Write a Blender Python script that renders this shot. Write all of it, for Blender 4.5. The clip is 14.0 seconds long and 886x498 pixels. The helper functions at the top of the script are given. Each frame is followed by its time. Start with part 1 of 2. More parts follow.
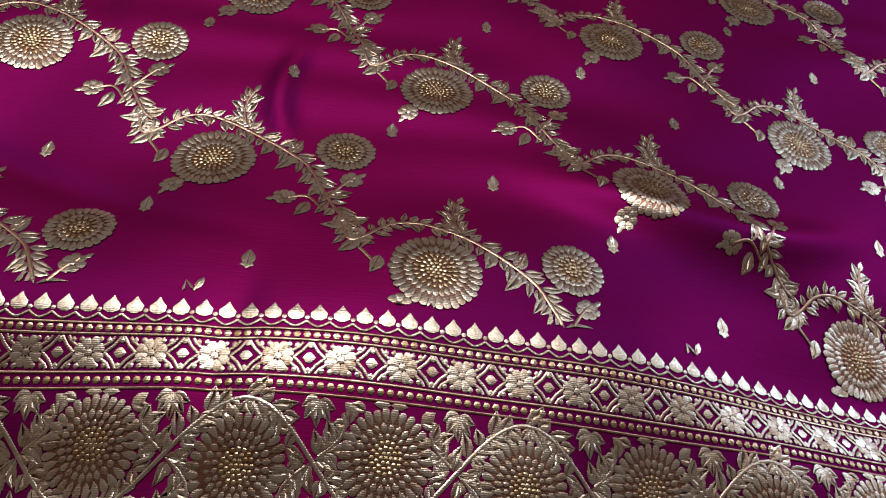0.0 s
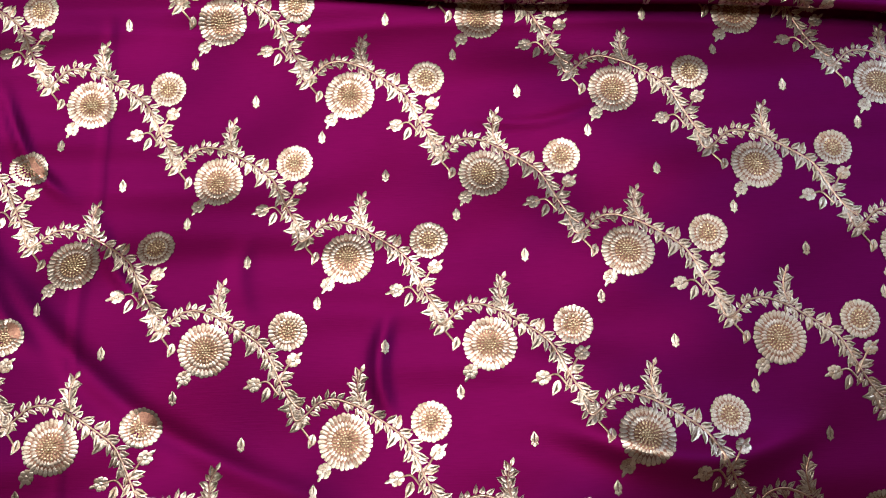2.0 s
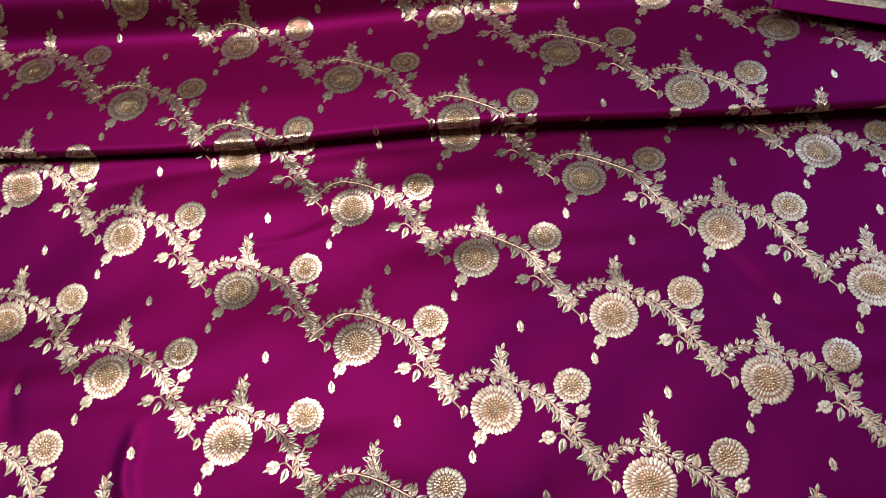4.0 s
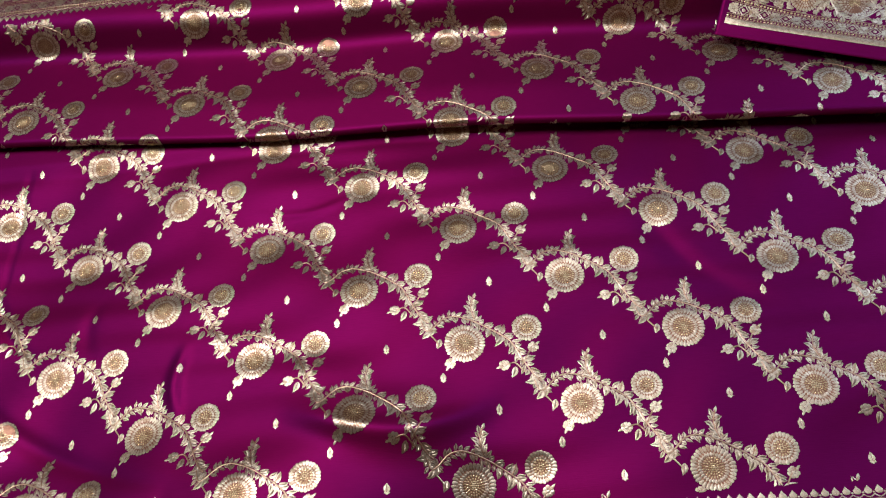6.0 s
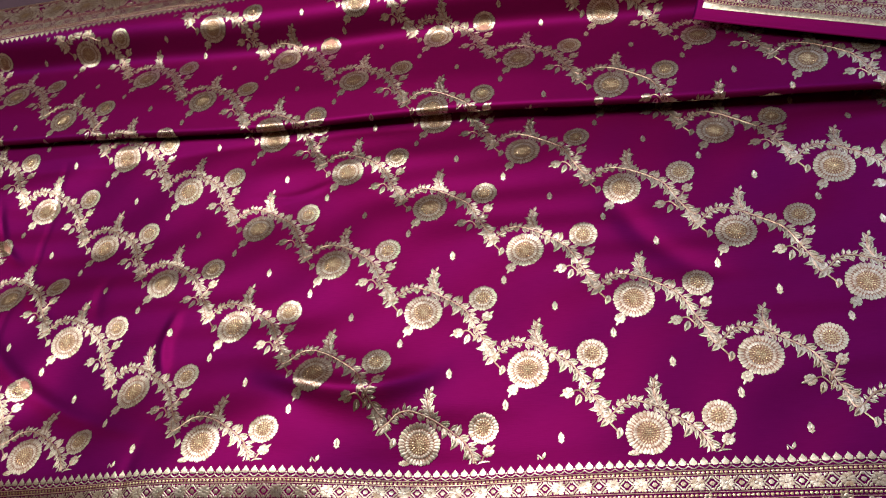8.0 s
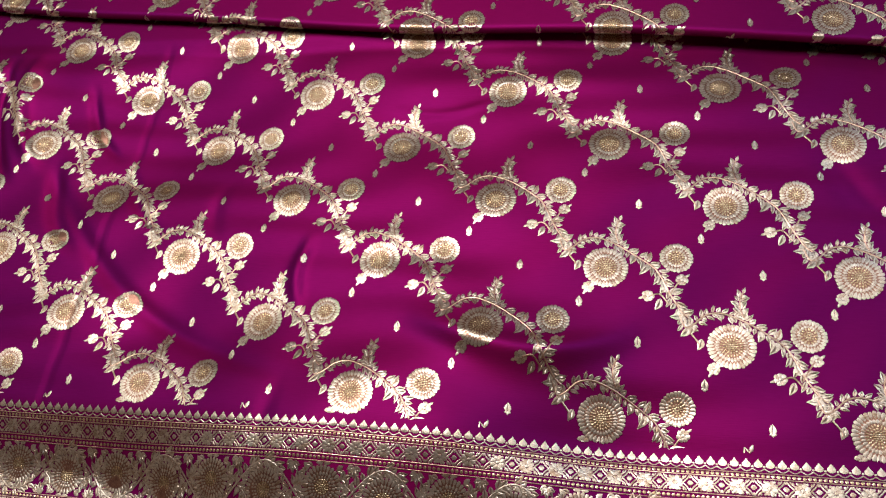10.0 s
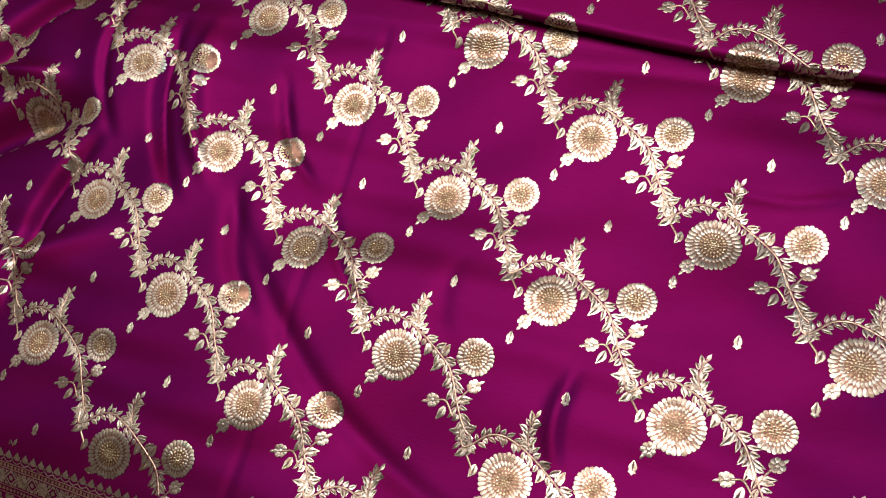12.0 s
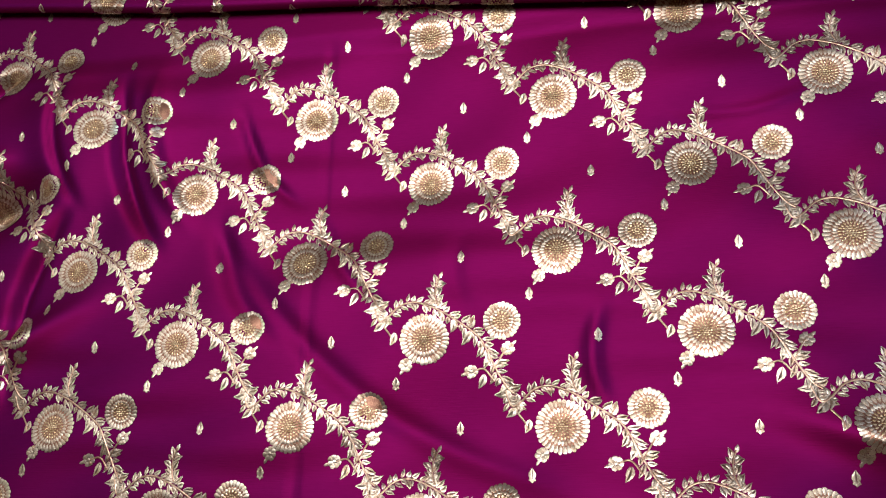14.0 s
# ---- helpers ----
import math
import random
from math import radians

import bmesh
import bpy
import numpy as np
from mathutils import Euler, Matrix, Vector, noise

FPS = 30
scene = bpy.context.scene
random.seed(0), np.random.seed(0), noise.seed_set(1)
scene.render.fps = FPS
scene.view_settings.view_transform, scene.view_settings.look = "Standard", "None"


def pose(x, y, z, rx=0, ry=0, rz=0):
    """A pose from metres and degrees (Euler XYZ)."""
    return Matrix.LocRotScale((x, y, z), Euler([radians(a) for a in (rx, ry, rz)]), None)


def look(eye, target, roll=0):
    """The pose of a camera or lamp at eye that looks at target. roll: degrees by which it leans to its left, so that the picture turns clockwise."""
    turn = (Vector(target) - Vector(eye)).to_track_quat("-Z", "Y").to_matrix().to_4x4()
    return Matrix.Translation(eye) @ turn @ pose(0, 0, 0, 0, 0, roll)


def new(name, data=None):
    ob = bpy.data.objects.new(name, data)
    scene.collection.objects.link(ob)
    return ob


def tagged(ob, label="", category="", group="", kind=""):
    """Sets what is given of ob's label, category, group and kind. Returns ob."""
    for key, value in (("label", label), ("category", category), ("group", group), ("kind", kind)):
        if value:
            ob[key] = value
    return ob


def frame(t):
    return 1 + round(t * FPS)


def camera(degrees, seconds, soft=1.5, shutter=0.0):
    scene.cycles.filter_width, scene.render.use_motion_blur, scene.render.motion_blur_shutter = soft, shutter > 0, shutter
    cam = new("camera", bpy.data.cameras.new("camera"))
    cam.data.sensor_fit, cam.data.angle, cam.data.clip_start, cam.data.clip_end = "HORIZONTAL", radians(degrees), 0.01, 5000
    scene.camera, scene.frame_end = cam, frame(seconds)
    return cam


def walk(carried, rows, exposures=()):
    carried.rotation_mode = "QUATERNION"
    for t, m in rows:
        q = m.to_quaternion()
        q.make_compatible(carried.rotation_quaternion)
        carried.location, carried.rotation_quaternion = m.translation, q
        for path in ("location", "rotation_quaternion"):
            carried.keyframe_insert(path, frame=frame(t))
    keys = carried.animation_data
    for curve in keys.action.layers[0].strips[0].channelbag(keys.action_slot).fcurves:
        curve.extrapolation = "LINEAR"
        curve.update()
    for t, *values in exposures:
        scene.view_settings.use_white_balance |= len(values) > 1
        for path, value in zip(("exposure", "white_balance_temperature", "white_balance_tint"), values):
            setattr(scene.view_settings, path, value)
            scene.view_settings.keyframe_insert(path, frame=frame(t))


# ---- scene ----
cam = camera(59.0, 14.0, soft=1.1)
PATH = [
    (0, (-0.176, -0.319, 0.355), (0.064, 0.898, -1.214), 15.9),
    (0.5, (-0.191, -0.317, 0.353), (0.099, 0.932, -1.181), 13.8),
    (1, (-0.208, -0.282, 0.365), (0.095, 0.922, -1.203), 13.6),
    (1.5, (-0.169, 0.037, 0.675), (-0.107, 0.328, -1.303), 10.4),
    (2, (-0.166, 0.0, 0.712), (-0.179, 0.473, -1.232), -2.8),
    (2.5, (-0.168, -0.01, 0.737), (-0.207, 0.593, -1.17), -6.5),
    (3, (-0.15, -0.02, 0.735), (-0.192, 0.681, -1.138), -7.4),
    (3.5, (-0.08, -0.046, 0.753), (-0.114, 0.758, -1.078), -8.5),
    (4, (0.115, -0.124, 0.743), (0.07, 0.804, -1.028), -9.4),
    (4.2, (0.165, -0.141, 0.757), (0.146, 0.765, -1.026), -8.1),
    (6.3, (0.197, -0.336, 0.9), (-0.037, 0.713, -0.787), -15.1),
    (6.5, (0.239, -0.373, 0.914), (-0.102, 0.706, -0.736), -18.3),
    (6.7, (0.281, -0.411, 0.917), (-0.143, 0.697, -0.693), -20.8),
    (7, (0.334, -0.404, 0.935), (-0.116, 0.685, -0.681), -22.8),
    (7.2, (0.37, -0.395, 0.913), (-0.064, 0.695, -0.707), -23.7),
    (9.3, (0.279, -0.349, 0.83), (-0.108, 0.577, -0.9), -21.4),
    (9.5, (0.228, -0.33, 0.824), (-0.171, 0.555, -0.925), -21.3),
    (10, (0.131, -0.292, 0.809), (-0.279, 0.567, -0.95), -21.1),
    (10.5, (0.064, -0.233, 0.779), (-0.33, 0.507, -1.037), -22.8),
    (11, (-0.032, -0.092, 0.737), (-0.465, 0.481, -1.129), -26.9),
    (11.5, (-0.078, 0.012, 0.718), (-0.639, 0.485, -1.142), -36.4),
    (12, (-0.145, 0.03, 0.708), (-0.745, 0.458, -1.151), -40.6),
    (12.5, (-0.295, 0.006, 0.742), (-0.833, 0.46, -1.13), -41.2),
    (13, (-0.374, -0.025, 0.751), (-0.894, 0.474, -1.114), -41.2),
    (13.5, (-0.36, -0.029, 0.738), (-0.817, 0.493, -1.138), -39.0),
    (14, (-0.214, -0.051, 0.728), (-0.621, 0.525, -1.144), -36.3),
]
EXPOSURES = [(0.0, -0.26), (1.3, -0.18), (2.0, -0.32), (4.2, -0.15), (6.4, -0.25), (7.2, -0.15), (9.4, 0.12), (10.5, -0.02), (12.0, -0.29), (14.0, -0.28)]
walk(cam, [(t, look(eye, target, roll)) for t, eye, target, roll in PATH], EXPOSURES)

# ---- light: a ceiling panel and an added cool side fill, in a closed room ----
world = bpy.data.worlds.new("world")
scene.world = world
world.use_nodes = True
world.node_tree.nodes["Background"].inputs["Color"].default_value = (1.0, 0.93, 0.85, 1)
world.node_tree.nodes["Background"].inputs["Strength"].default_value = 0.05


def area_lamp(name, place, target, sx, sy, watts, colour):
    data = bpy.data.lights.new(name, "AREA")
    data.shape, data.size, data.size_y, data.energy, data.color = "RECTANGLE", sx, sy, watts, colour
    ob = new(name, data)
    ob.matrix_world = look(place, target)
    return ob


area_lamp("ceiling_panel_light", (-0.65, 0.70, 2.5), (-0.65, 0.70, 0), 1.9, 1.15, 60, (1.0, 0.95, 0.90))
# added fill without a real source, turns the silk's gloss purple on the right
area_lamp("cool_sheen_fill", (2.75, 1.5, 1.5), (0.0, 0.2, 0), 1.6, 1.3, 46, (0.66, 0.78, 1.0))


# ---- materials ----
def shader(name):
    m = bpy.data.materials.new(name)
    m.use_nodes = True
    t = m.node_tree
    t.nodes.clear()
    out = t.nodes.new("ShaderNodeOutputMaterial")

    def node(kind, **values):
        n = t.nodes.new(kind)
        for key, value in values.items():
            n.inputs[key.replace("_", " ")].default_value = value
        return n

    return m, t, node, out


def mixed(t, node, factor, a, b):
    """A colour between a and b by a factor socket."""
    n = node("ShaderNodeMix")
    n.data_type = "RGBA"
    t.links.new(factor, n.inputs[0])
    n.inputs[6].default_value, n.inputs[7].default_value = (*a, 1), (*b, 1)
    return n.outputs[2]


def silk(name, ground, weft, warp):
    """Shot silk: bluish warp seen in diffuse light, red weft in a broad coloured gloss."""
    m, t, node, out = shader(name)
    uv = node("ShaderNodeUVMap")
    stretch = node("ShaderNodeMapping", Scale=(60, 900, 1))
    t.links.new(uv.outputs[0], stretch.inputs[0])
    slub = node("ShaderNodeTexNoise", Scale=1.0, Detail=3.0)
    t.links.new(stretch.outputs[0], slub.inputs[0])
    cloudy = node("ShaderNodeTexNoise", Scale=9.0, Detail=3.0)
    t.links.new(uv.outputs[0], cloudy.inputs[0])
    both = node("ShaderNodeMath")
    both.operation = "MULTIPLY_ADD"
    t.links.new(slub.outputs[0], both.inputs[0])
    both.inputs[1].default_value = 0.6
    half = node("ShaderNodeMath")
    half.operation = "MULTIPLY"
    half.inputs[1].default_value = 0.4
    t.links.new(cloudy.outputs[0], half.inputs[0])
    t.links.new(half.outputs[0], both.inputs[2])
    relief = node("ShaderNodeBump", Strength=0.30, Distance=0.0004)
    t.links.new(slub.outputs[0], relief.inputs["Height"])
    def lobe(kind, colour, share, before, **values):
        n = node(kind, **values)
        t.links.new(mixed(t, node, both.outputs[0], [0.78 * c for c in colour], [1.22 * c for c in colour]), n.inputs[0])
        t.links.new(relief.outputs[0], n.inputs["Normal"])
        if "Anisotropy" in values:
            tangent = node("ShaderNodeTangent")
            tangent.direction_type = "UV_MAP"
            t.links.new(tangent.outputs[0], n.inputs["Tangent"])
        if not before:
            return n
        mix = node("ShaderNodeMixShader", Fac=share)
        t.links.new(before.outputs[0], mix.inputs[1])
        t.links.new(n.outputs[0], mix.inputs[2])
        return mix

    last = lobe("ShaderNodeBsdfDiffuse", ground, 1, None, Roughness=0.5)
    last = lobe("ShaderNodeBsdfAnisotropic", weft, 0.55, last, Roughness=0.56, Anisotropy=0.2)
    last = lobe("ShaderNodeBsdfAnisotropic", warp, 0.20, last, Roughness=0.60, Anisotropy=0.2, Rotation=0.25)
    t.links.new(last.outputs[0], out.inputs[0])
    return m


def zari(name, pale, deep, rough):
    """Metal thread, ribbed along the weft."""
    m, t, node, out = shader(name)
    uv = node("ShaderNodeUVMap")
    ribs = node("ShaderNodeTexWave", Scale=330.0, Distortion=3.0, Detail=1.0)
    ribs.bands_direction = "Y"
    t.links.new(uv.outputs[0], ribs.inputs[0])
    grain = node("ShaderNodeTexNoise", Scale=900.0, Detail=2.0)
    t.links.new(uv.outputs[0], grain.inputs[0])
    blend = node("ShaderNodeMath")
    blend.operation = "MULTIPLY_ADD"
    blend.inputs[1].default_value = 0.45
    t.links.new(ribs.outputs["Fac"], blend.inputs[0])
    t.links.new(grain.outputs[0], blend.inputs[2])
    relief = node("ShaderNodeBump", Strength=0.16, Distance=0.0004)
    t.links.new(blend.outputs[0], relief.inputs["Height"])
    tangent = node("ShaderNodeTangent")
    tangent.direction_type = "UV_MAP"
    p = node("ShaderNodeBsdfPrincipled", Metallic=0.85, Roughness=rough, Anisotropic=0.75)
    mottle = node("ShaderNodeTexNoise", Scale=170.0, Detail=2.0)
    t.links.new(uv.outputs[0], mottle.inputs[0])
    total = node("ShaderNodeMath")
    total.operation = "ADD"
    t.links.new(grain.outputs[0], total.inputs[0])
    t.links.new(mottle.outputs[0], total.inputs[1])
    # every petal and leaf takes up the light a little differently
    piece_of = node("ShaderNodeNewGeometry")
    apart = node("ShaderNodeMath")
    apart.operation = "MULTIPLY_ADD"
    apart.inputs[1].default_value = 0.42
    t.links.new(piece_of.outputs["Random Per Island"], apart.inputs[0])
    t.links.new(total.outputs[0], apart.inputs[2])
    spread = node("ShaderNodeMapRange")
    spread.inputs[1].default_value, spread.inputs[2].default_value = 0.86, 1.42
    t.links.new(apart.outputs[0], spread.inputs[0])
    t.links.new(mixed(t, node, spread.outputs[0], deep, pale), p.inputs["Base Color"])
    uneven = node("ShaderNodeMapRange")
    uneven.inputs[1].default_value, uneven.inputs[2].default_value = 0.86, 1.42
    uneven.inputs[3].default_value, uneven.inputs[4].default_value = rough + 0.08, rough - 0.10
    t.links.new(apart.outputs[0], uneven.inputs[0])
    t.links.new(uneven.outputs[0], p.inputs["Roughness"])
    t.links.new(relief.outputs[0], p.inputs["Normal"])
    t.links.new(tangent.outputs[0], p.inputs["Tangent"])
    t.links.new(p.outputs[0], out.inputs[0])
    return m


def plain(name, a, b, rough, scale):
    m, t, node, out = shader(name)
    where = node("ShaderNodeTexCoord")
    cloud = node("ShaderNodeTexNoise", Scale=scale, Detail=6.0)
    t.links.new(where.outputs["Object"], cloud.inputs[0])
    relief = node("ShaderNodeBump", Strength=0.2, Distance=0.003)
    t.links.new(cloud.outputs[0], relief.inputs["Height"])
    p = node("ShaderNodeBsdfPrincipled", Roughness=rough)
    t.links.new(mixed(t, node, cloud.outputs[0], a, b), p.inputs["Base Color"])
    t.links.new(relief.outputs[0], p.inputs["Normal"])
    t.links.new(p.outputs[0], out.inputs[0])
    return m


SILK = silk("shot_silk", (0.086, 0.003, 0.038), (0.36, 0.004, 0.088), (0.036, 0.007, 0.235))
PALE_ZARI = zari("pale_zari", (0.78, 0.71, 0.61), (0.37, 0.25, 0.165), 0.38)
GOLD_ZARI = zari("gold_zari", (0.76, 0.64, 0.42), (0.36, 0.225, 0.11), 0.36)
ROSE_ZARI = zari("rose_zari", (0.68, 0.50, 0.38), (0.36, 0.20, 0.14), 0.39)
DARK_ZARI = zari("dark_zari", (0.40, 0.22, 0.15), (0.19, 0.075, 0.07), 0.45)
# for the unseen walls: a brown chosen so that dull zari reflects warm
BOUNCE_BROWN = plain("bounce_brown", (0.36, 0.19, 0.085), (0.43, 0.23, 0.105), 0.9, 3)
MATTING = plain("matting", (0.05, 0.025, 0.04), (0.09, 0.05, 0.07), 0.95, 40)

# ---- the cloth's shape: length u, width v, both in metres ----
W, B = 0.26, 0.1665
U0, U1 = -1.50, 1.40
FLOOR = -0.034
TIP, TOP = -0.112, 0.880
V0, V1 = -0.267, 1.035


def smooth(a, b, x):
    t = np.clip((x - a) / (b - a), 0, 1)
    return t * t * (3 - 2 * t)


# The slope along the width: a pleat lying over the flat cloth, a soft dip, then a roll at the far side.
LIP, TUCK = 0.424, 0.0673
R_IN, R_OUT = 0.0035, 0.0065
VS = np.linspace(-0.6, 1.3, 7601)
TURN_IN, TURN_OUT = LIP + TUCK, LIP + 2 * TUCK + math.pi * R_IN
SLOPE = np.radians(
    180 * np.clip((VS - TURN_IN) / (math.pi * R_IN), 0, 1)
    - 180 * np.clip((VS - TURN_OUT) / (math.pi * R_OUT), 0, 1)
    - 9 * smooth(0.63, 0.67, VS) * (1 - smooth(0.74, 0.765, VS))
    + 62 * smooth(0.755, 0.79, VS) * (1 - smooth(0.80, 0.85, VS))
    - 8 * smooth(0.86, 0.90, VS) * (1 - smooth(0.96, 1.00, VS))
)
STEP = VS[1] - VS[0]
YS = np.cumsum(np.cos(SLOPE)) * STEP
ZS = np.cumsum(np.sin(SLOPE)) * STEP
YS -= np.interp(0, VS, YS)
ZS -= np.interp(0, VS, ZS)


def mound(u, v, cu, cv, su, sv, turn=0.0):
    c, s = math.cos(radians(turn)), math.sin(radians(turn))
    a, b = (u - cu) * c + (v - cv) * s, -(u - cu) * s + (v - cv) * c
    return np.exp(-((a / su) ** 2) - (b / sv) ** 2)


def furrow(u, v, u0, v0, u1, v1, wide_by):
    """A soft ridge of height 1 along a line, running out at both ends."""
    long = math.hypot(u1 - u0, v1 - v0)
    du, dv = (u1 - u0) / long, (v1 - v0) / long
    a = (u - u0) * du + (v - v0) * dv
    b = (v - v0) * du - (u - u0) * dv + 0.12 * long * np.sin(2.6 * a / long)
    return np.exp(-((b / wide_by) ** 2)) * smooth(-0.35 * long, 0.25 * long, a) * (1 - smooth(0.75 * long, 1.35 * long, a))


CREASES = (
    (-0.75, 0.36, -0.70, 0.22, 0.010, -0.0100), (-0.71, 0.37, -0.665, 0.24, 0.011, 0.006), (-0.615, 0.20, -0.55, 0.10, 0.012, -0.004),
    (-0.87, 0.26, -1.02, 0.13, 0.026, -0.024), (-0.82, 0.21, -0.84, 0.06, 0.011, -0.010), (-0.90, 0.43, -1.01, 0.28, 0.017, -0.016), (-0.78, 0.12, -0.90, 0.00, 0.020, 0.008), (-0.93, 0.30, -1.10, 0.22, 0.015, 0.014), (-0.84, 0.40, -0.80, 0.27, 0.008, -0.006), (-0.60, 0.33, -0.545, 0.25, 0.007, -0.0035), (-0.50, 0.20, -0.44, 0.13, 0.007, -0.0025),
    (-0.98, 0.09, -0.86, -0.07, 0.022, 0.010), (-0.59, 0.165, -0.27, -0.03, 0.013, -0.0030), (-0.225, 0.10, -0.22, 0.03, 0.009, 0.0035),
    (-0.13, 0.305, -0.03, 0.32, 0.007, 0.0014), (-0.04, -0.004, 0.12, 0.000, 0.018, 0.0090),
    (-0.222, -0.10, -0.20, -0.25, 0.011, -0.0016), (0.38, 0.22, 0.49, 0.12, 0.018, -0.0025), (-0.36, 0.18, -0.35, 0.12, 0.011, -0.0012),
)


def relief(u, v):
    """Height of the loose cloth above its bed."""
    flat = 1 - smooth(LIP - 0.02, LIP + 0.01, v)
    z = 0.004 * (1 - smooth(0.05, 0.30, v)) * (1 - smooth(0.05, 0.30, u))
    z += 0.021 * mound(u, v, -0.10, -0.075, 0.24, np.where(v < -0.075, 0.16, 0.055))
    z += 0.014 * mound(u, v, 0.00, 0.005, 0.13, np.where(v < 0.005, 0.05, 0.075))
    z += 0.004 * mound(u, v, -0.40, -0.11, 0.08, 0.08) - 0.014 * mound(u, v, -0.37, 0.00, 0.10, 0.07)
    z += -0.022 * mound(u, v, 0.15, -0.10, 0.11, 0.065) + 0.012 * mound(u, v, -0.17, -0.12, 0.13, np.where(v < -0.12, 0.28, 0.05))
    z += flat * (-0.021 * mound(u, v, -0.45, 0.27, 0.17, 0.12) - 0.009 * mound(u, v, -0.10, 0.27, 0.14, 0.06))
    z += flat * 0.014 * mound(u, v, -0.82, 0.34, 0.16, 0.10)
    z += 0.006 * mound(u, v, 0.06, 0.17, 0.12, 0.06)
    z += 0.0017 * flat * np.sin(2 * np.pi * (v / 0.135 + 0.6 * np.sin(u / 0.17 + 0.4) + u * 0.9)) * (0.6 + 0.4 * np.sin(u / 0.09 + 1))
    z += flat * 0.0009 * np.sin(2 * np.pi * (v / 0.079 - u / 0.27 + 0.5 * np.sin(v / 0.06 + u / 0.11)))
    # the cloth sinks towards the pleat
    z -= flat * 0.009 * smooth(0.325, 0.43, v + 0.085 * u)
    left = smooth(-0.45, -0.95, u)
    z += left * flat * 0.0022 * np.sin(2 * np.pi * (u / 0.15 - v / 0.30 + 0.5 * np.sin(v / 0.09 + u / 0.2)))
    z -= 0.030 * smooth(-0.22, -0.42, u) * smooth(-0.08, -0.22, v)
    z -= 0.22 * np.logaddexp(0, (-0.135 - v) / 0.012) * 0.012 * (1 - smooth(0.15, 0.35, u))
    for u0, v0, u1, v1, wide_by, high in CREASES:
        z += flat * 1.3 * high * furrow(u, v, u0, v0, u1, v1, 0.88 * wide_by)
    # a pressed fold line across the width
    z -= flat * 0.0012 * np.exp(-(((u + 0.512 - 0.02 * v) / 0.0035) ** 2))
    return z


def bed(u, v):
    u, v = np.asarray(u, float), np.asarray(v, float)
    # the pleat and the roll run slantwise over the cloth
    shift = -0.085 * u + 0.006 * np.sin(u / 0.2) + 0.003 * np.sin(u / 0.09)
    y = np.interp(v - shift, VS, YS) + shift
    z = np.interp(v - shift, VS, ZS) + relief(u, v)
    # the edges come to rest on the floor
    rest = np.maximum.reduce([1 - smooth(V0, V0 + 0.045, v), smooth(V1 - 0.05, V1, v), 1 - smooth(U0, U0 + 0.06, u), smooth(U1 - 0.06, U1, u)])
    low = FLOOR + 0.003
    z = low + np.logaddexp(0, (z - low) / 0.004) * 0.004
    z = z * (1 - rest) + low * rest
    return np.stack([u, y, z], -1)


def second_layer(u, v):
    """The end of the cloth, thrown back across the far side with its border towards the middle."""
    c, s = math.cos(radians(-23)), math.sin(radians(-23))
    a, b = u, v - V0
    x, y = 0.66 + a * c - b * s, 0.455 + a * s + b * c
    z = 0.036 + 0.036 * smooth(0.57, 0.66, y + 0.085 * x) + 0.004 * np.sin(a / 0.13) + 0.003 * np.sin(b / 0.05) - 0.006 * (1 - smooth(0.0, 0.03, b))
    rest = np.maximum(smooth(0.33, 0.46, b), smooth(0.55, 0.75, a))
    z = z * (1 - rest) + (FLOOR + 0.006) * rest
    return np.stack([x, y, z], -1)


def lay(shape, points):
    """Points (u, v, h) laid on a cloth shape, h above it."""
    p = np.asarray(points, float)
    e = 0.0015
    o = shape(p[:, 0], p[:, 1])
    n = np.cross(shape(p[:, 0] + e, p[:, 1]) - o, shape(p[:, 0], p[:, 1] + e) - o)
    n /= np.linalg.norm(n, axis=1, keepdims=True)
    return o + n * p[:, 2:3]


def piece(name, shape, points, faces, material, parent, label=""):
    """One mesh laid on the cloth, with the cloth's own coordinates as its map."""
    points = np.asarray(points, float)
    me = bpy.data.meshes.new(name)
    me.from_pydata(lay(shape, points).tolist(), [], faces)
    uv = me.uv_layers.new(name="UVMap")
    index = np.empty(len(me.loops), int)
    me.loops.foreach_get("vertex_index", index)
    uv.data.foreach_set("uv", points[index, :2].ravel())
    me.materials.append(material)
    me.polygons.foreach_set("use_smooth", np.ones(len(me.polygons), bool))
    ob = new(name, me)
    ob.parent = parent
    if label:
        ob["label"] = label
    return ob


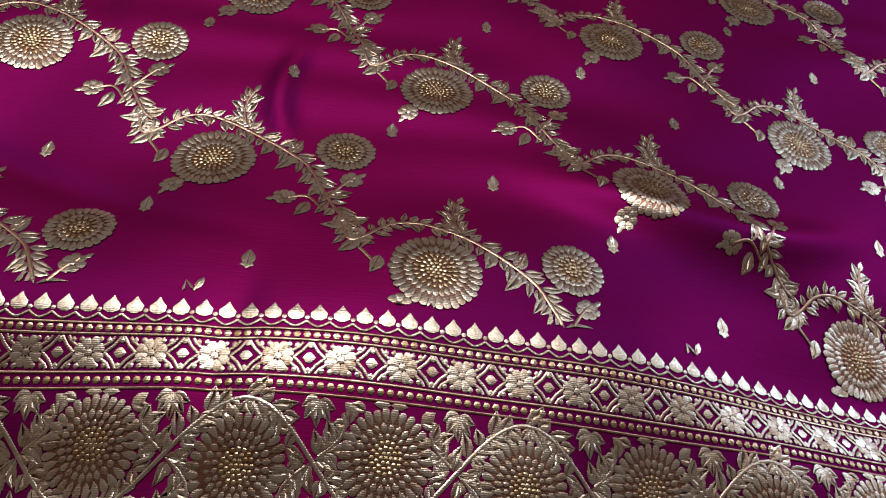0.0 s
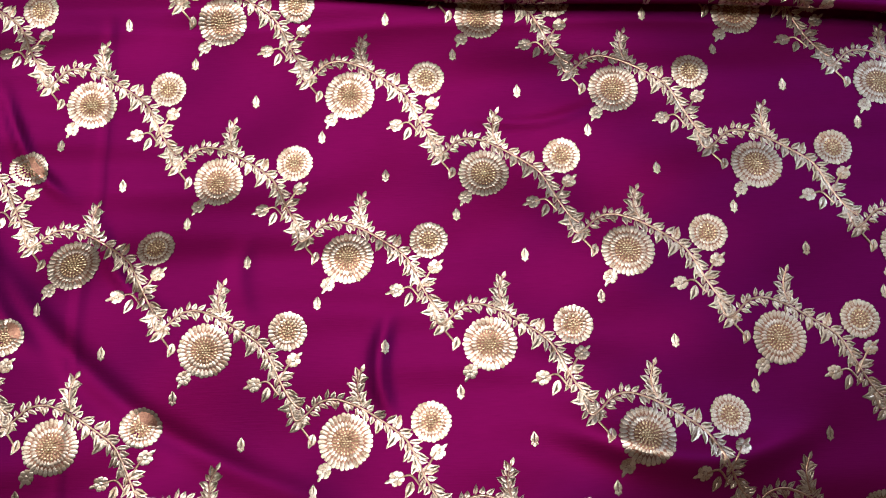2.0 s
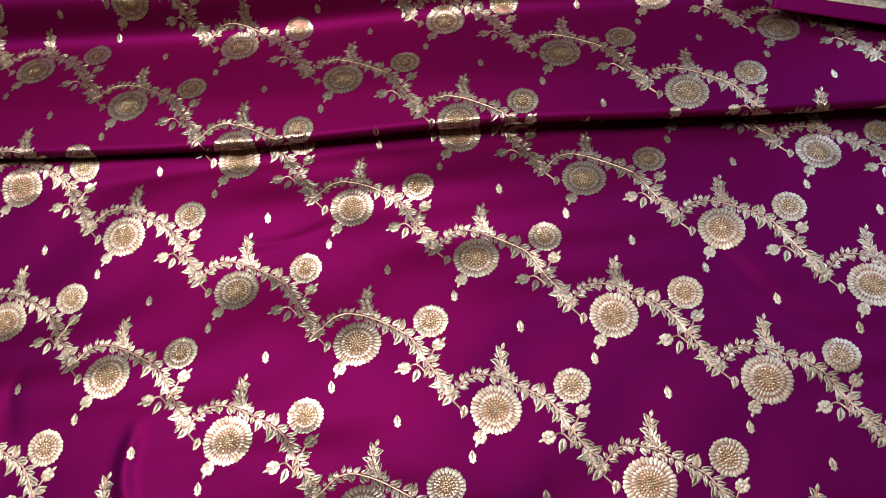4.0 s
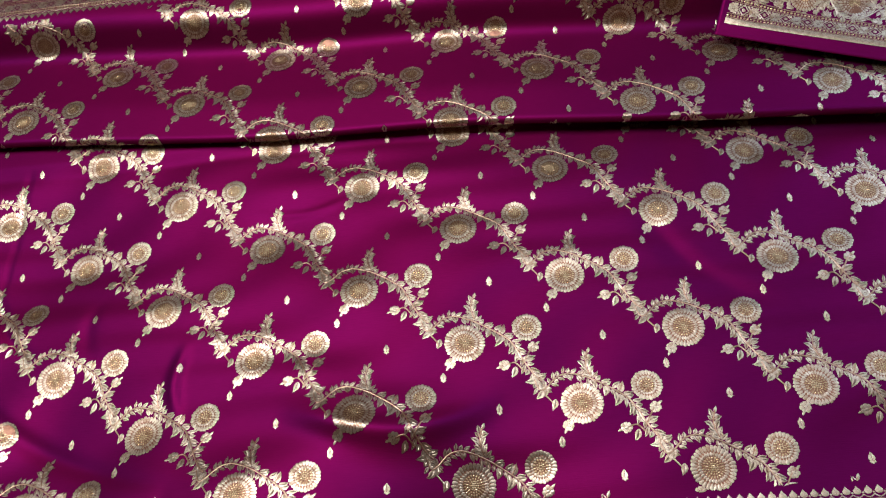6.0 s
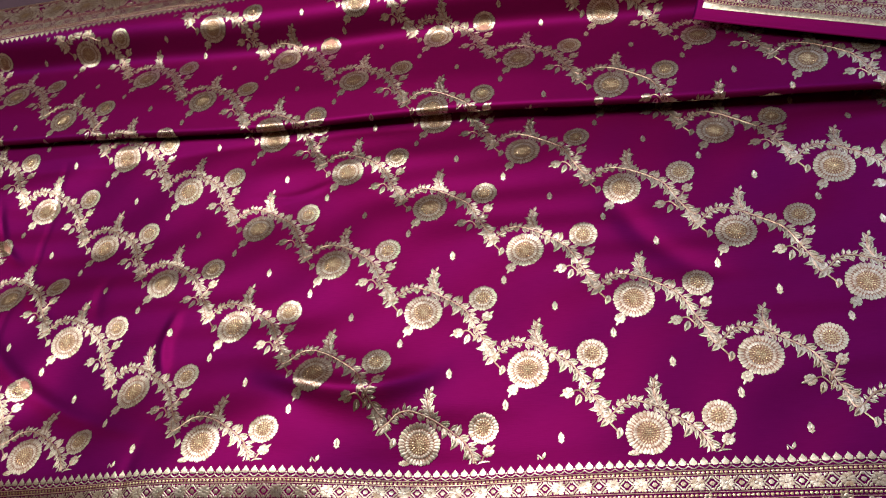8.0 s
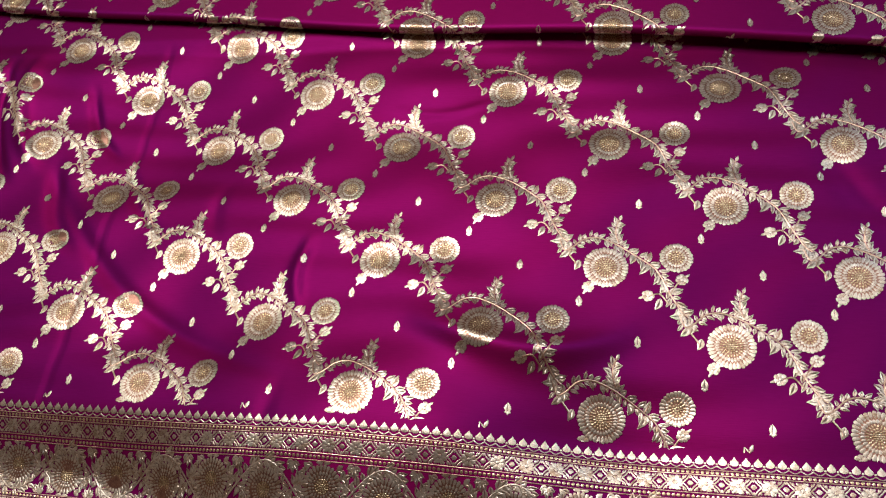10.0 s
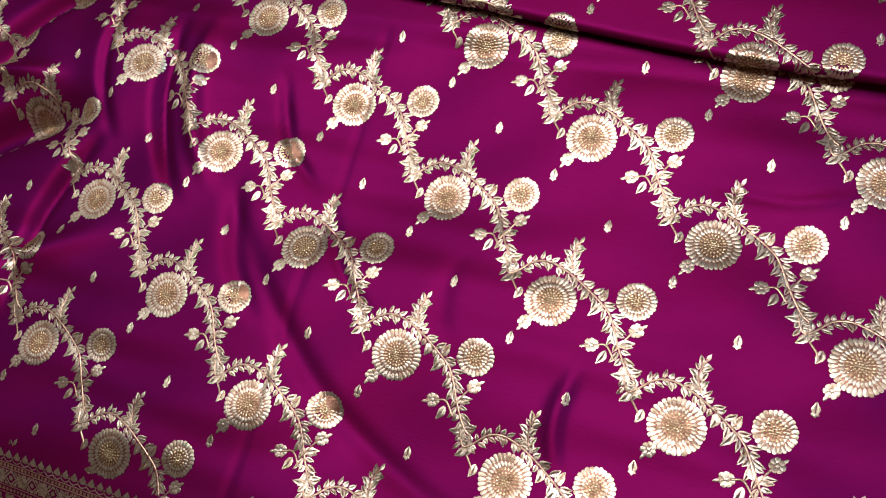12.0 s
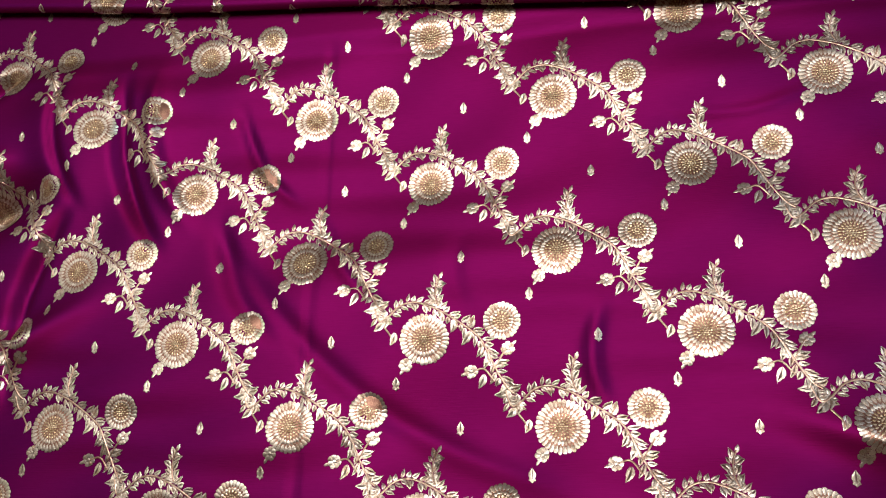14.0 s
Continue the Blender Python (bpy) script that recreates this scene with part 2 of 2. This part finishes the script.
class Draft:
    """Points and faces gathered in the flat."""

    def __init__(self):
        self.p, self.f = [], []

    def fan(self, ring, centre, low, high):
        """A domed leaf shape: a ring of points and a raised middle."""
        high = low + 0.45 * (high - low)
        k = len(self.p)
        self.p += [(x, y, low) for x, y in ring] + [(*centre, high)]
        n = len(ring)
        self.f += [(k + i, k + (i + 1) % n, k + n) for i in range(n)]

    def leaf(self, x, y, angle, length, width, low=0.0006, high=0.0014, blunt=0.0):
        c, s = math.cos(radians(angle)), math.sin(radians(angle))
        if blunt > 0.1:
            half = [(0.3, 0.34), (0.7, 0.5), (0.92, 0.42), (1.0, 0.12)]
            ring = [(0, 0)] + half + [(a, -b) for a, b in half[::-1]]
            ring = [(x + a * length * c - b * width * s, y + a * length * s + b * width * c) for a, b in ring]
            self.fan(ring, (x + 0.6 * length * c, y + 0.6 * length * s), low, high)
            return
        shape = [(0, 0), (0.28, 0.42), (0.6, 0.46 + blunt), (0.85, 0.2 + blunt), (1, 0), (0.85, -0.2 - blunt), (0.6, -0.46 - blunt), (0.28, -0.42)]
        ring = [(x + a * length * c - b * width * s, y + a * length * s + b * width * c) for a, b in shape]
        self.fan(ring, (x + 0.5 * length * c, y + 0.5 * length * s), low, high)

    def veined(self, x, y, angle, length, width, low=0.0006, high=0.0013, bend=0.12):
        """A pointed, slightly bent leaf in two halves with a slit of ground between them."""
        c, s = math.cos(radians(angle)), math.sin(radians(angle))
        slit = 0.00022 / width
        for side in (1, -1):
            shape = [(0, slit), (0.95, slit * 0.5), (1.0, 0.0), (0.82, 0.20), (0.66, 0.34), (0.62, 0.42), (0.36, 0.50), (0.14, 0.34)]
            ring = [(a, side * b + bend * math.sin(math.pi * a)) for a, b in shape]
            ring = [(x + a * length * c - b * width * s, y + a * length * s + b * width * c) for a, b in ring]
            if side < 0:
                ring = ring[::-1]
            mid = (0.45, side * 0.22 + bend)
            self.fan(ring, (x + mid[0] * length * c - mid[1] * width * s, y + mid[0] * length * s + mid[1] * width * c), low, high)

    def disc(self, x, y, r, n=8, low=0.0006, high=0.0013):
        turn = [(math.cos(2 * math.pi * i / n), math.sin(2 * math.pi * i / n)) for i in range(n)]
        if r < 0.02:
            self.fan([(x + r * c, y + r * q) for c, q in turn], (x, y), low, high)
            return
        # a wide disc lies on the cloth in rings
        rings = 4
        k = len(self.p)
        for j in range(rings):
            part_r = r * (rings - j) / rings
            self.p += [(x + part_r * c, y + part_r * q, low if j == 0 else high) for c, q in turn]
        self.p.append((x, y, high))
        for j in range(rings - 1):
            a, b = k + j * n, k + (j + 1) * n
            self.f += [(a + i, a + (i + 1) % n, b + (i + 1) % n, b + i) for i in range(n)]
        b = k + (rings - 1) * n
        self.f += [(b + i, b + (i + 1) % n, k + rings * n) for i in range(n)]

    def ribbon(self, path, width, low=0.0006, high=0.0012):
        path = [Vector(q) for q in path]
        k = len(self.p)
        for i, q in enumerate(path):
            d = (path[min(i + 1, len(path) - 1)] - path[max(i - 1, 0)]).normalized()
            side = Vector((-d.y, d.x)) * width / 2
            self.p += [(*(q + side), low), (*q, high), (*(q - side), low)]
        for i in range(len(path) - 1):
            a = k + 3 * i
            self.f += [(a, a + 1, a + 4, a + 3), (a + 1, a + 2, a + 5, a + 4)]

    def rosette(self, x, y, r0, r1, n, width, start=0.0, low=0.0006, high=0.0014, blunt=0.04):
        for i in range(n):
            a = start + 360 * i / n
            c, s = math.cos(radians(a)), math.sin(radians(a))
            self.leaf(x + r0 * c, y + r0 * s, a, (r1 - r0) * (1 + 0.06 * math.sin(i * 2.3)), width, low, high, blunt)

    def at(self, u, v, low=TIP + 0.004, top=TOP - 0.004):
        """The points moved to (u, v), and the faces that stay clear of the borders."""
        p = np.array(self.p) + (u, v, 0)
        keep = [f for f in self.f if all(low < p[i, 1] < top and U0 + 0.01 < p[i, 0] < U1 - 0.01 for i in f)]
        used = sorted({i for f in keep for i in f})
        back = {i: n for n, i in enumerate(used)}
        return p[used], [tuple(back[i] for i in f) for f in keep]


def bowed(points, n=6):
    """A smooth line through points."""
    pts = [Vector(q) for q in points]
    pts = [2 * pts[0] - pts[1], *pts, 2 * pts[-1] - pts[-2]]
    line = []
    for a, b, c, d in zip(pts, pts[1:], pts[2:], pts[3:]):
        for k in range(n):
            t = k / n
            line.append(0.5 * (2 * b + (c - a) * t + (2 * a - 5 * b + 4 * c - d) * t * t + (3 * b - a - 3 * c + d) * t**3))
    return line + [pts[-2]]


def art(x, y):
    """From the drawing of one repeat, in its own small units, to metres round the large flower."""
    return (0.0002117 * x - 0.0000099 * y, -0.0000171 * x - 0.0002170 * y)


# ---- one repeat of the flowering vine ----
vine, leaves, large, small, hearts, small_hearts = Draft(), Draft(), Draft(), Draft(), Draft(), Draft()
MAIN = bowed([art(*q) for q in ((-250, -130), (-220, -70), (-180, -90), (-125, -145), (-60, -165), (10, -152), (70, -130), (130, -100), (200, -60), (255, -20), (295, 40), (340, 120), (390, 190), (424, 214))])
vine.ribbon(MAIN, 0.0020)
SPUR = bowed([art(*q) for q in ((60, -150), (42, -190), (38, -240), (55, -295))])
vine.ribbon(SPUR, 0.0016)
for line in (((-310, -210), (-260, -300), (-235, -330)), ((-300, -170), (-350, -220), (-400, -205)), ((200, -60), (215, -85), (225, -110)), ((-190, -40), (-155, 0), (-150, 25))):
    vine.ribbon(bowed([art(*q) for q in line]), 0.0018)


def along(draft, line, count, length, width, spread, start=0.0, stop=1.0):
    for i in range(count):
        k = (start + (stop - start) * i / count) * (len(line) - 2)
        q, d = line[int(k)], line[int(k) + 1] - line[int(k)]
        a = math.degrees(math.atan2(d.y, d.x))
        off = Vector((-d.y, d.x)).normalized() * 0.0012
        for side in (1, -1):
            turn = spread + 13 * math.sin(4.7 * i + 2 * side)
            draft.veined(q.x + side * off.x, q.y + side * off.y, a + side * turn, length * (1 + 0.24 * math.sin(3.1 * i + side)), width * (1 + 0.15 * math.sin(2.3 * i - side)), bend=-0.14 * side)


along(leaves, MAIN, 14, 0.0078, 0.0046, 56, 0.03, 0.46)
along(leaves, MAIN, 8, 0.0096, 0.0054, 58, 0.46, 0.72)
along(leaves, MAIN, 10, 0.0110, 0.0054, 50, 0.72, 1.0)
along(leaves, SPUR, 7, 0.0084, 0.0052, 46)
leaves.leaf(*art(52, -280), 70, 0.008, 0.004)
for x, y, a, n, w in ((-360, -160, 245, 0.011, 0.008), (-265, -250, 20, 0.013, 0.008), (-330, -270, 110, 0.011, 0.008), (-235, -140, 50, 0.012, 0.008),
                      (-270, -120, 190, 0.012, 0.008), (-190, -60, 260, 0.010, 0.008), (-150, 15, 250, 0.010, 0.008), (-225, -40, 225, 0.010, 0.008),
                      (190, -10, 235, 0.013, 0.008), (130, -60, 250, 0.010, 0.008), (222, -95, 75, 0.010, 0.008), (205, -85, 130, 0.008, 0.006)):
    cx, cy = art(x, y)
    leaves.veined(cx - 0.8 * n * math.cos(radians(a)), cy - 0.8 * n * math.sin(radians(a)), a, 1.35 * n, 0.95 * w)
for x, y, a in ((-245, -315, 40), (-408, -205, 200), (-80, 120, 240)):
    cx, cy = art(x, y)
    leaves.rosette(cx, cy, 0.0012, 0.0066, 7, 0.0046, a, 0.0006, 0.0012, 0.16)
    leaves.disc(cx, cy, 0.0018, 6, 0.001, 0.002)
    c, s = math.cos(radians(a)), math.sin(radians(a))
    leaves.leaf(cx + 0.005 * c, cy + 0.005 * s, a, 0.006, 0.003)
large.rosette(0, 0, 0.0168, 0.0246, 34, 0.0040, 0, 0.0009, 0.0016, 0.14)
large.rosette(0, 0, 0.0118, 0.0172, 30, 0.0028, 6, 0.0010, 0.0018, 0.10)
hearts.rosette(0, 0, 0.0086, 0.0122, 22, 0.0018, 5, 0.0012, 0.0021, 0.05)
hearts.rosette(0, 0, 0.0056, 0.0088, 15, 0.0019, 0, 0.0014, 0.0026, 0.05)
for r, n in ((0.0046, 12), (0.0024, 6), (0.0, 1)):
    for i in range(n):
        hearts.disc(r * math.cos(6.283 * i / n), r * math.sin(6.283 * i / n), 0.00115, 6, 0.0014, 0.0027)
SX, SY = 0.0758, 0.0156
small.rosette(SX, SY, 0.0116, 0.0180, 26, 0.0039, 0, 0.0009, 0.0016, 0.14)
small.rosette(SX, SY, 0.0082, 0.0118, 21, 0.0028, 5, 0.0010, 0.0018, 0.10)
small_hearts.rosette(SX, SY, 0.0056, 0.0094, 14, 0.0023, 8, 0.0012, 0.0021, 0.05)
for r, n in ((0.0042, 10), (0.0020, 6)):
    for i in range(n):
        small_hearts.disc(SX + r * math.cos(6.283 * i / n), SY + r * math.sin(6.283 * i / n), 0.0011, 6, 0.0014, 0.0024)
large_ground, small_ground = Draft(), Draft()
large_ground.disc(0, 0, 0.0226, 28, 0.0005, 0.0006)
small_ground.disc(SX, SY, 0.0166, 22, 0.0005, 0.0006)
buti = Draft()
buti.veined(0, -0.0046, 90, 0.0108, 0.0072, bend=0)
for a in (-160, -90, -20):
    buti.leaf(0, -0.0036, a, 0.0036, 0.0030, 0.0006, 0.0010)


def cloth(name, shape, u0, u1, v0, v1, nu, nv, parent, label=""):
    us, vs = np.meshgrid(np.linspace(u0, u1, nu), np.linspace(v0, v1, nv))
    pts = np.stack([us.ravel(), vs.ravel(), 0 * us.ravel()], -1)
    k = np.arange(nu * nv).reshape(nv, nu)
    faces = np.stack([k[:-1, :-1], k[:-1, 1:], k[1:, 1:], k[1:, :-1]], -1).reshape(-1, 4).tolist()
    ob = piece(name, shape, pts, faces, SILK, parent, label)
    thick = ob.modifiers.new("thickness", "SOLIDIFY")
    thick.thickness, thick.offset = 0.0006, -1
    return ob


def sprays(shape, parent, spots, low, top):
    for i, j in spots:
        u, v = i * W / 2, j * B / 2
        p, f = vine.at(u, v, low, top)
        if not f:
            continue
        stem = piece("vine", shape, p, f, ROSE_ZARI, parent, "rose-gold woven vine stem")
        for name, draft, metal, label in (("leaves", leaves, PALE_ZARI, "pale gold woven leaves"), ("large_flower", large, PALE_ZARI, ""), ("small_flower", small, PALE_ZARI, ""), ("large_flower_ground", large_ground, DARK_ZARI, "dark woven ground of the flower"), ("small_flower_ground", small_ground, DARK_ZARI, "dark woven ground of the flower"), ("large_flower_centre", hearts, GOLD_ZARI, "deeper gold flower centre"), ("small_flower_centre", small_hearts, GOLD_ZARI, "deeper gold flower centre")):
            p, f = draft.at(u, v, low, top)
            if f:
                piece(name, shape, p, f, metal, stem, label)
        for du, dv in (art(-120, 203), art(-446, 38)):
            p, f = buti.at(u + du, v + dv, low, top)
            if len(f) >= len(buti.f):
                piece("buti", shape, p, f, PALE_ZARI, parent)


def border(shape, parent, u0, u1, tip, sign):
    """A woven border from its pointed edge outwards. sign -1: it lies below its tips."""
    def place(draft):
        p = np.array(draft.p)
        p[:, 1] = tip + sign * p[:, 1]
        f = draft.f if sign > 0 else [t[::-1] for t in draft.f]
        return p, f

    field = Draft()
    n = int((u1 - u0) / 0.01)
    line = [u0 + (u1 - u0) * i / n for i in range(n + 1)]
    for a in (0.0140, 0.0192, 0.0368, 0.0440, 0.0995, 0.1052, 0.1215, 0.1270):
        field.ribbon([(u, a) for u in line], 0.0011, 0.0006, 0.0009)
    band = piece("border", shape, *place(field), ROSE_ZARI, parent, "broad woven gold border")
    edge = Draft()
    edge.ribbon([(u, 0.1320) for u in line], 0.0078, 0.0006, 0.0008)
    piece("edge_band", shape, *place(edge), PALE_ZARI, band, "plain pale gold edge band")
    beads = Draft()
    for a in (0.0166, 0.0404, 0.1024, 0.1243):
        for i in range(int((u1 - u0) / 0.0046)):
            beads.disc(u0 + 0.0046 * (i + 0.5), a, 0.0018, 6, 0.0006, 0.0018)
    tagged(piece("bead_band", shape, *place(beads), GOLD_ZARI, band, "rows of small woven gold beads"), kind="stuff")
    pitch = W / 24
    scallops = Draft()
    for i in range(int((u1 - u0) / pitch)):
        x = u0 + pitch * (i + 0.5)
        c = Draft()
        ring = [(x + a, b) for a, b in ((0, 0), (0.0016, 0.0024), (0.0040, 0.0050), (0.0037, 0.0075), (0.0014, 0.0088), (-0.0014, 0.0088), (-0.0037, 0.0075), (-0.0040, 0.0050), (-0.0016, 0.0024))]
        c.fan(ring[::-1], (x, 0.006), 0.0006, 0.0014)
        piece("cusp", shape, *place(c), PALE_ZARI, band)
        scallops.ribbon([(x + pitch * (k / 8 - 0.5), 0.0124 - 0.0030 * abs(k / 4 - 1) ** 1.5) for k in range(9)], 0.0012, 0.0006, 0.0009)
        scallops.disc(x + pitch / 2, 0.0075, 0.0012, 6)
    piece("scalloped_line", shape, *place(scallops), PALE_ZARI, band)
    tiny, lattice = Draft(), Draft()
    step = W / 18
    for a, r in ((0.0280, 0.0074), (0.1134, 0.0070)):
        for i in range(int((u1 - u0) / step)):
            x = u0 + step * (i + 0.5)
            if i % 2 == 0:
                tiny.rosette(x, a, 0.0014, r, 8, 0.0044, 22, 0.0006, 0.0012, 0.16)
                tiny.disc(x, a, 0.0018, 6, 0.0010, 0.0018)
            else:
                for dx, dy in ((1, 1), (1, -1), (-1, 1), (-1, -1)):
                    lattice.ribbon([(x + dx * 0.0072, a), (x + dx * 0.0034, a + dy * 0.0034), (x + dx * 0.0006, a + dy * r)], 0.0015, 0.0006, 0.0009)
                    lattice.ribbon([(x + dx * 0.0082, a + dy * 0.003), (x + dx * 0.0050, a + dy * 0.0052), (x + dx * 0.0036, a + dy * r)], 0.0015, 0.0006, 0.0009)
                    lattice.leaf(x + dx * 0.0062, a + dy * 0.0074, 90 if dy < 0 else 270, 0.0034, 0.0026)
                lattice.leaf(x - 0.0030, a, 0, 0.0060, 0.0054)
                for dy in (1, -1):
                    lattice.leaf(x, a + dy * 0.0044, 90 * dy, 0.0034, 0.0030)
                    for dx in (1, -1):
                        lattice.leaf(x + dx * 0.0100, a + dy * 0.0046, 90 * dy, 0.0030, 0.0028)
    piece("rosette_band", shape, *place(tiny), PALE_ZARI, band)
    piece("diamond_lattice", shape, *place(lattice), PALE_ZARI, band)
    step = W / 4
    scroll = Draft()
    for i in range(int((u1 - u0) / step)):
        x, up = u0 + step * (i + 0.5), 1 if i % 2 else -1
        a = 0.0718 + 0.0035 * up
        bloom = Draft()
        bloom.rosette(x, a, 0.0146, 0.0214, 30, 0.0034, 0, 0.0009, 0.0015, 0.14)
        bloom.rosette(x, a, 0.0106, 0.0150, 24, 0.0026, 5, 0.0010, 0.0017, 0.10)
        bloom.rosette(x, a, 0.0078, 0.0108, 18, 0.0021, 9, 0.0012, 0.0018, 0.06)
        flower = piece("scroll_flower", shape, *place(bloom), PALE_ZARI, band)
        ground = Draft()
        ground.disc(x, a, 0.0198, 26, 0.0005, 0.0006)
        piece("flower_ground", shape, *place(ground), DARK_ZARI, band)
        heart = Draft()
        for r, k in ((0.0066, 16), (0.0044, 11), (0.0022, 6), (0.0, 1)):
            for q in range(k):
                heart.disc(x + r * math.cos(6.283 * q / k), a + r * math.sin(6.283 * q / k), 0.00115, 6, 0.0010, 0.0020)
        piece("flower_heart", shape, *place(heart), GOLD_ZARI, flower)
        # the vine swings over one flower and under the next, with curling leaves in the gaps
        wave = [Vector((x + step * (k / 12 - 0.5), 0.0718 - up * 0.0245 * math.cos(math.pi * (k / 12 - 0.5)))) for k in range(13)]
        scroll.ribbon(wave, 0.0020, 0.0006, 0.0010)
        along(scroll, wave, 9, 0.0100, 0.0062, 50, 0.03, 0.97)
        for k in (-1, 1):
            hook = [Vector((x + k * (0.0300 - 0.0105 * math.sin(b)), 0.0718 + up * (0.002 + 0.0135 * b / 1.6))) for b in (0, 0.5, 1.0, 1.6, 2.2)]
            scroll.ribbon(hook, 0.0017, 0.0006, 0.0010)
            along(scroll, hook, 5, 0.0090, 0.0056, 60, 0.0, 1.0)
            scroll.leaf(x + k * 0.0145, a + up * 0.0165, 90 - k * up * 50 if up > 0 else 270 + k * 50, 0.0085, 0.0058)
        for b in range(0, 360, 24):
            q, r = x + 0.0222 * math.cos(radians(b)), a + 0.0222 * math.sin(radians(b))
            for turn in (48, -48):
                e, f = q + 0.0085 * math.cos(radians(b + turn)), r + 0.0085 * math.sin(radians(b + turn))
                if 0.0462 < f < 0.0978 and 0.0462 < r < 0.0978 and abs(e - x) < 0.0325:
                    scroll.veined(q, r, b + turn, 0.0085, 0.0050)
        for end in (1, -1):
            for turn, far in ((0, 0.0120), (34, 0.0105), (-34, 0.0105), (66, 0.0085), (-66, 0.0085)):
                scroll.veined(x + step / 2, 0.0718 + end * 0.0255, -90 * end + turn, far, 0.0058)
        scroll.leaf(x, 0.0718 + up * 0.0262, 0, 0.0080, 0.0040)
        scroll.leaf(x, 0.0718 + up * 0.0262, 180, 0.0080, 0.0040)
    piece("scroll_vine", shape, *place(scroll), PALE_ZARI, band, "pale gold scrolling vine with leaves")


# ---- the floor, with unseen walls and ceiling added around it ----
def block(name, x0, y0, z0, x1, y1, z1, material, label, category):
    bm = bmesh.new()
    bmesh.ops.create_cube(bm, size=1)
    for v in bm.verts:
        v.co = ((x0 + x1) / 2 + v.co.x * (x1 - x0), (y0 + y1) / 2 + v.co.y * (y1 - y0), (z0 + z1) / 2 + v.co.z * (z1 - z0))
    me = bpy.data.meshes.new(name)
    bm.to_mesh(me)
    bm.free()
    me.materials.append(material)
    return tagged(new(name, me), label, category, kind="structure")


block("floor", -3, -2.5, FLOOR - 0.1, 3, 3.5, FLOOR, MATTING, "dark matting on the floor under the saree", "floor")
# out of view, added only as a dim warm surround for the zari
block("wall_north", -3, 3.5, FLOOR - 0.1, 3, 3.65, 2.6, BOUNCE_BROWN, "unseen warm brown wall, added to tint reflections", "wall")
block("wall_south", -3, -2.65, FLOOR - 0.1, 3, -2.5, 2.6, BOUNCE_BROWN, "unseen warm brown wall, added to tint reflections", "wall")
block("wall_west", -3.15, -2.65, FLOOR - 0.1, -3, 3.65, 2.6, BOUNCE_BROWN, "unseen warm brown wall, added to tint reflections", "wall")
block("wall_east", 3, -2.65, FLOOR - 0.1, 3.15, 3.65, 2.6, BOUNCE_BROWN, "unseen warm brown wall, added to tint reflections", "wall")
block("ceiling", -3.15, -2.65, 2.6, 3.15, 3.65, 2.7, BOUNCE_BROWN, "unseen warm brown ceiling, added to tint reflections", "ceiling")

# ---- the saree ----
saree = tagged(new("saree"), "magenta and purple shot silk saree with gold brocade spread out", "saree")
cloth("silk_cloth", bed, U0, U1, V0, V1, 620, 420, saree, "magenta shot silk with purple sheen")
SPOTS = [(i, j) for j in range(-3, 13) for i in range(-12, 12) if (i - j) % 2 == 0]
sprays(bed, saree, SPOTS, TIP + 0.004, TOP - 0.004)
border(bed, saree, U0 + 0.02, U1 - 0.02, TIP, -1)
border(bed, saree, U0 + 0.02, U1 - 0.02, TOP, 1)
fold = tagged(new("saree_end"), "folded-back magenta silk saree end with broad gold border", "saree")
cloth("silk_cloth", second_layer, -0.16, 0.75, V0, 0.2, 190, 100, fold)
border(second_layer, fold, -0.15, 0.74, TIP, -1)

# ---- a dark spangled cloth lying beyond the far edge ----
BLACK = plain("black_cloth", (0.006, 0.006, 0.008), (0.025, 0.024, 0.028), 0.6, 60)
SILVER = zari("silver_spangle", (0.75, 0.75, 0.76), (0.35, 0.35, 0.36), 0.3)


def heap(u, v):
    z = FLOOR + 0.012 + 0.05 * mound(u, v, -0.3, 1.1, 0.5, 0.2) + 0.008 * np.sin(u / 0.03 + 2 * np.sin(v / 0.05)) + 0.006 * np.sin(v / 0.022 + u / 0.07)
    return np.stack([u + 0 * v, v + 0 * u, z], -1)


black = tagged(new("spangled_cloth"), "crumpled black cloth with small silver spangles on the floor", "cloth")
ob = cloth("cloth", heap, -1.1, 0.45, 1.02, 1.46, 150, 60, black)
ob.data.materials[0] = BLACK
specks = Draft()
for _ in range(700):
    specks.leaf(random.uniform(-1.08, 0.43), random.uniform(1.03, 1.45), random.uniform(0, 360), random.uniform(0.006, 0.016), 0.004)
tagged(piece("spangles", heap, specks.p, specks.f, SILVER, black, "scattered silver spangles"), kind="stuff")
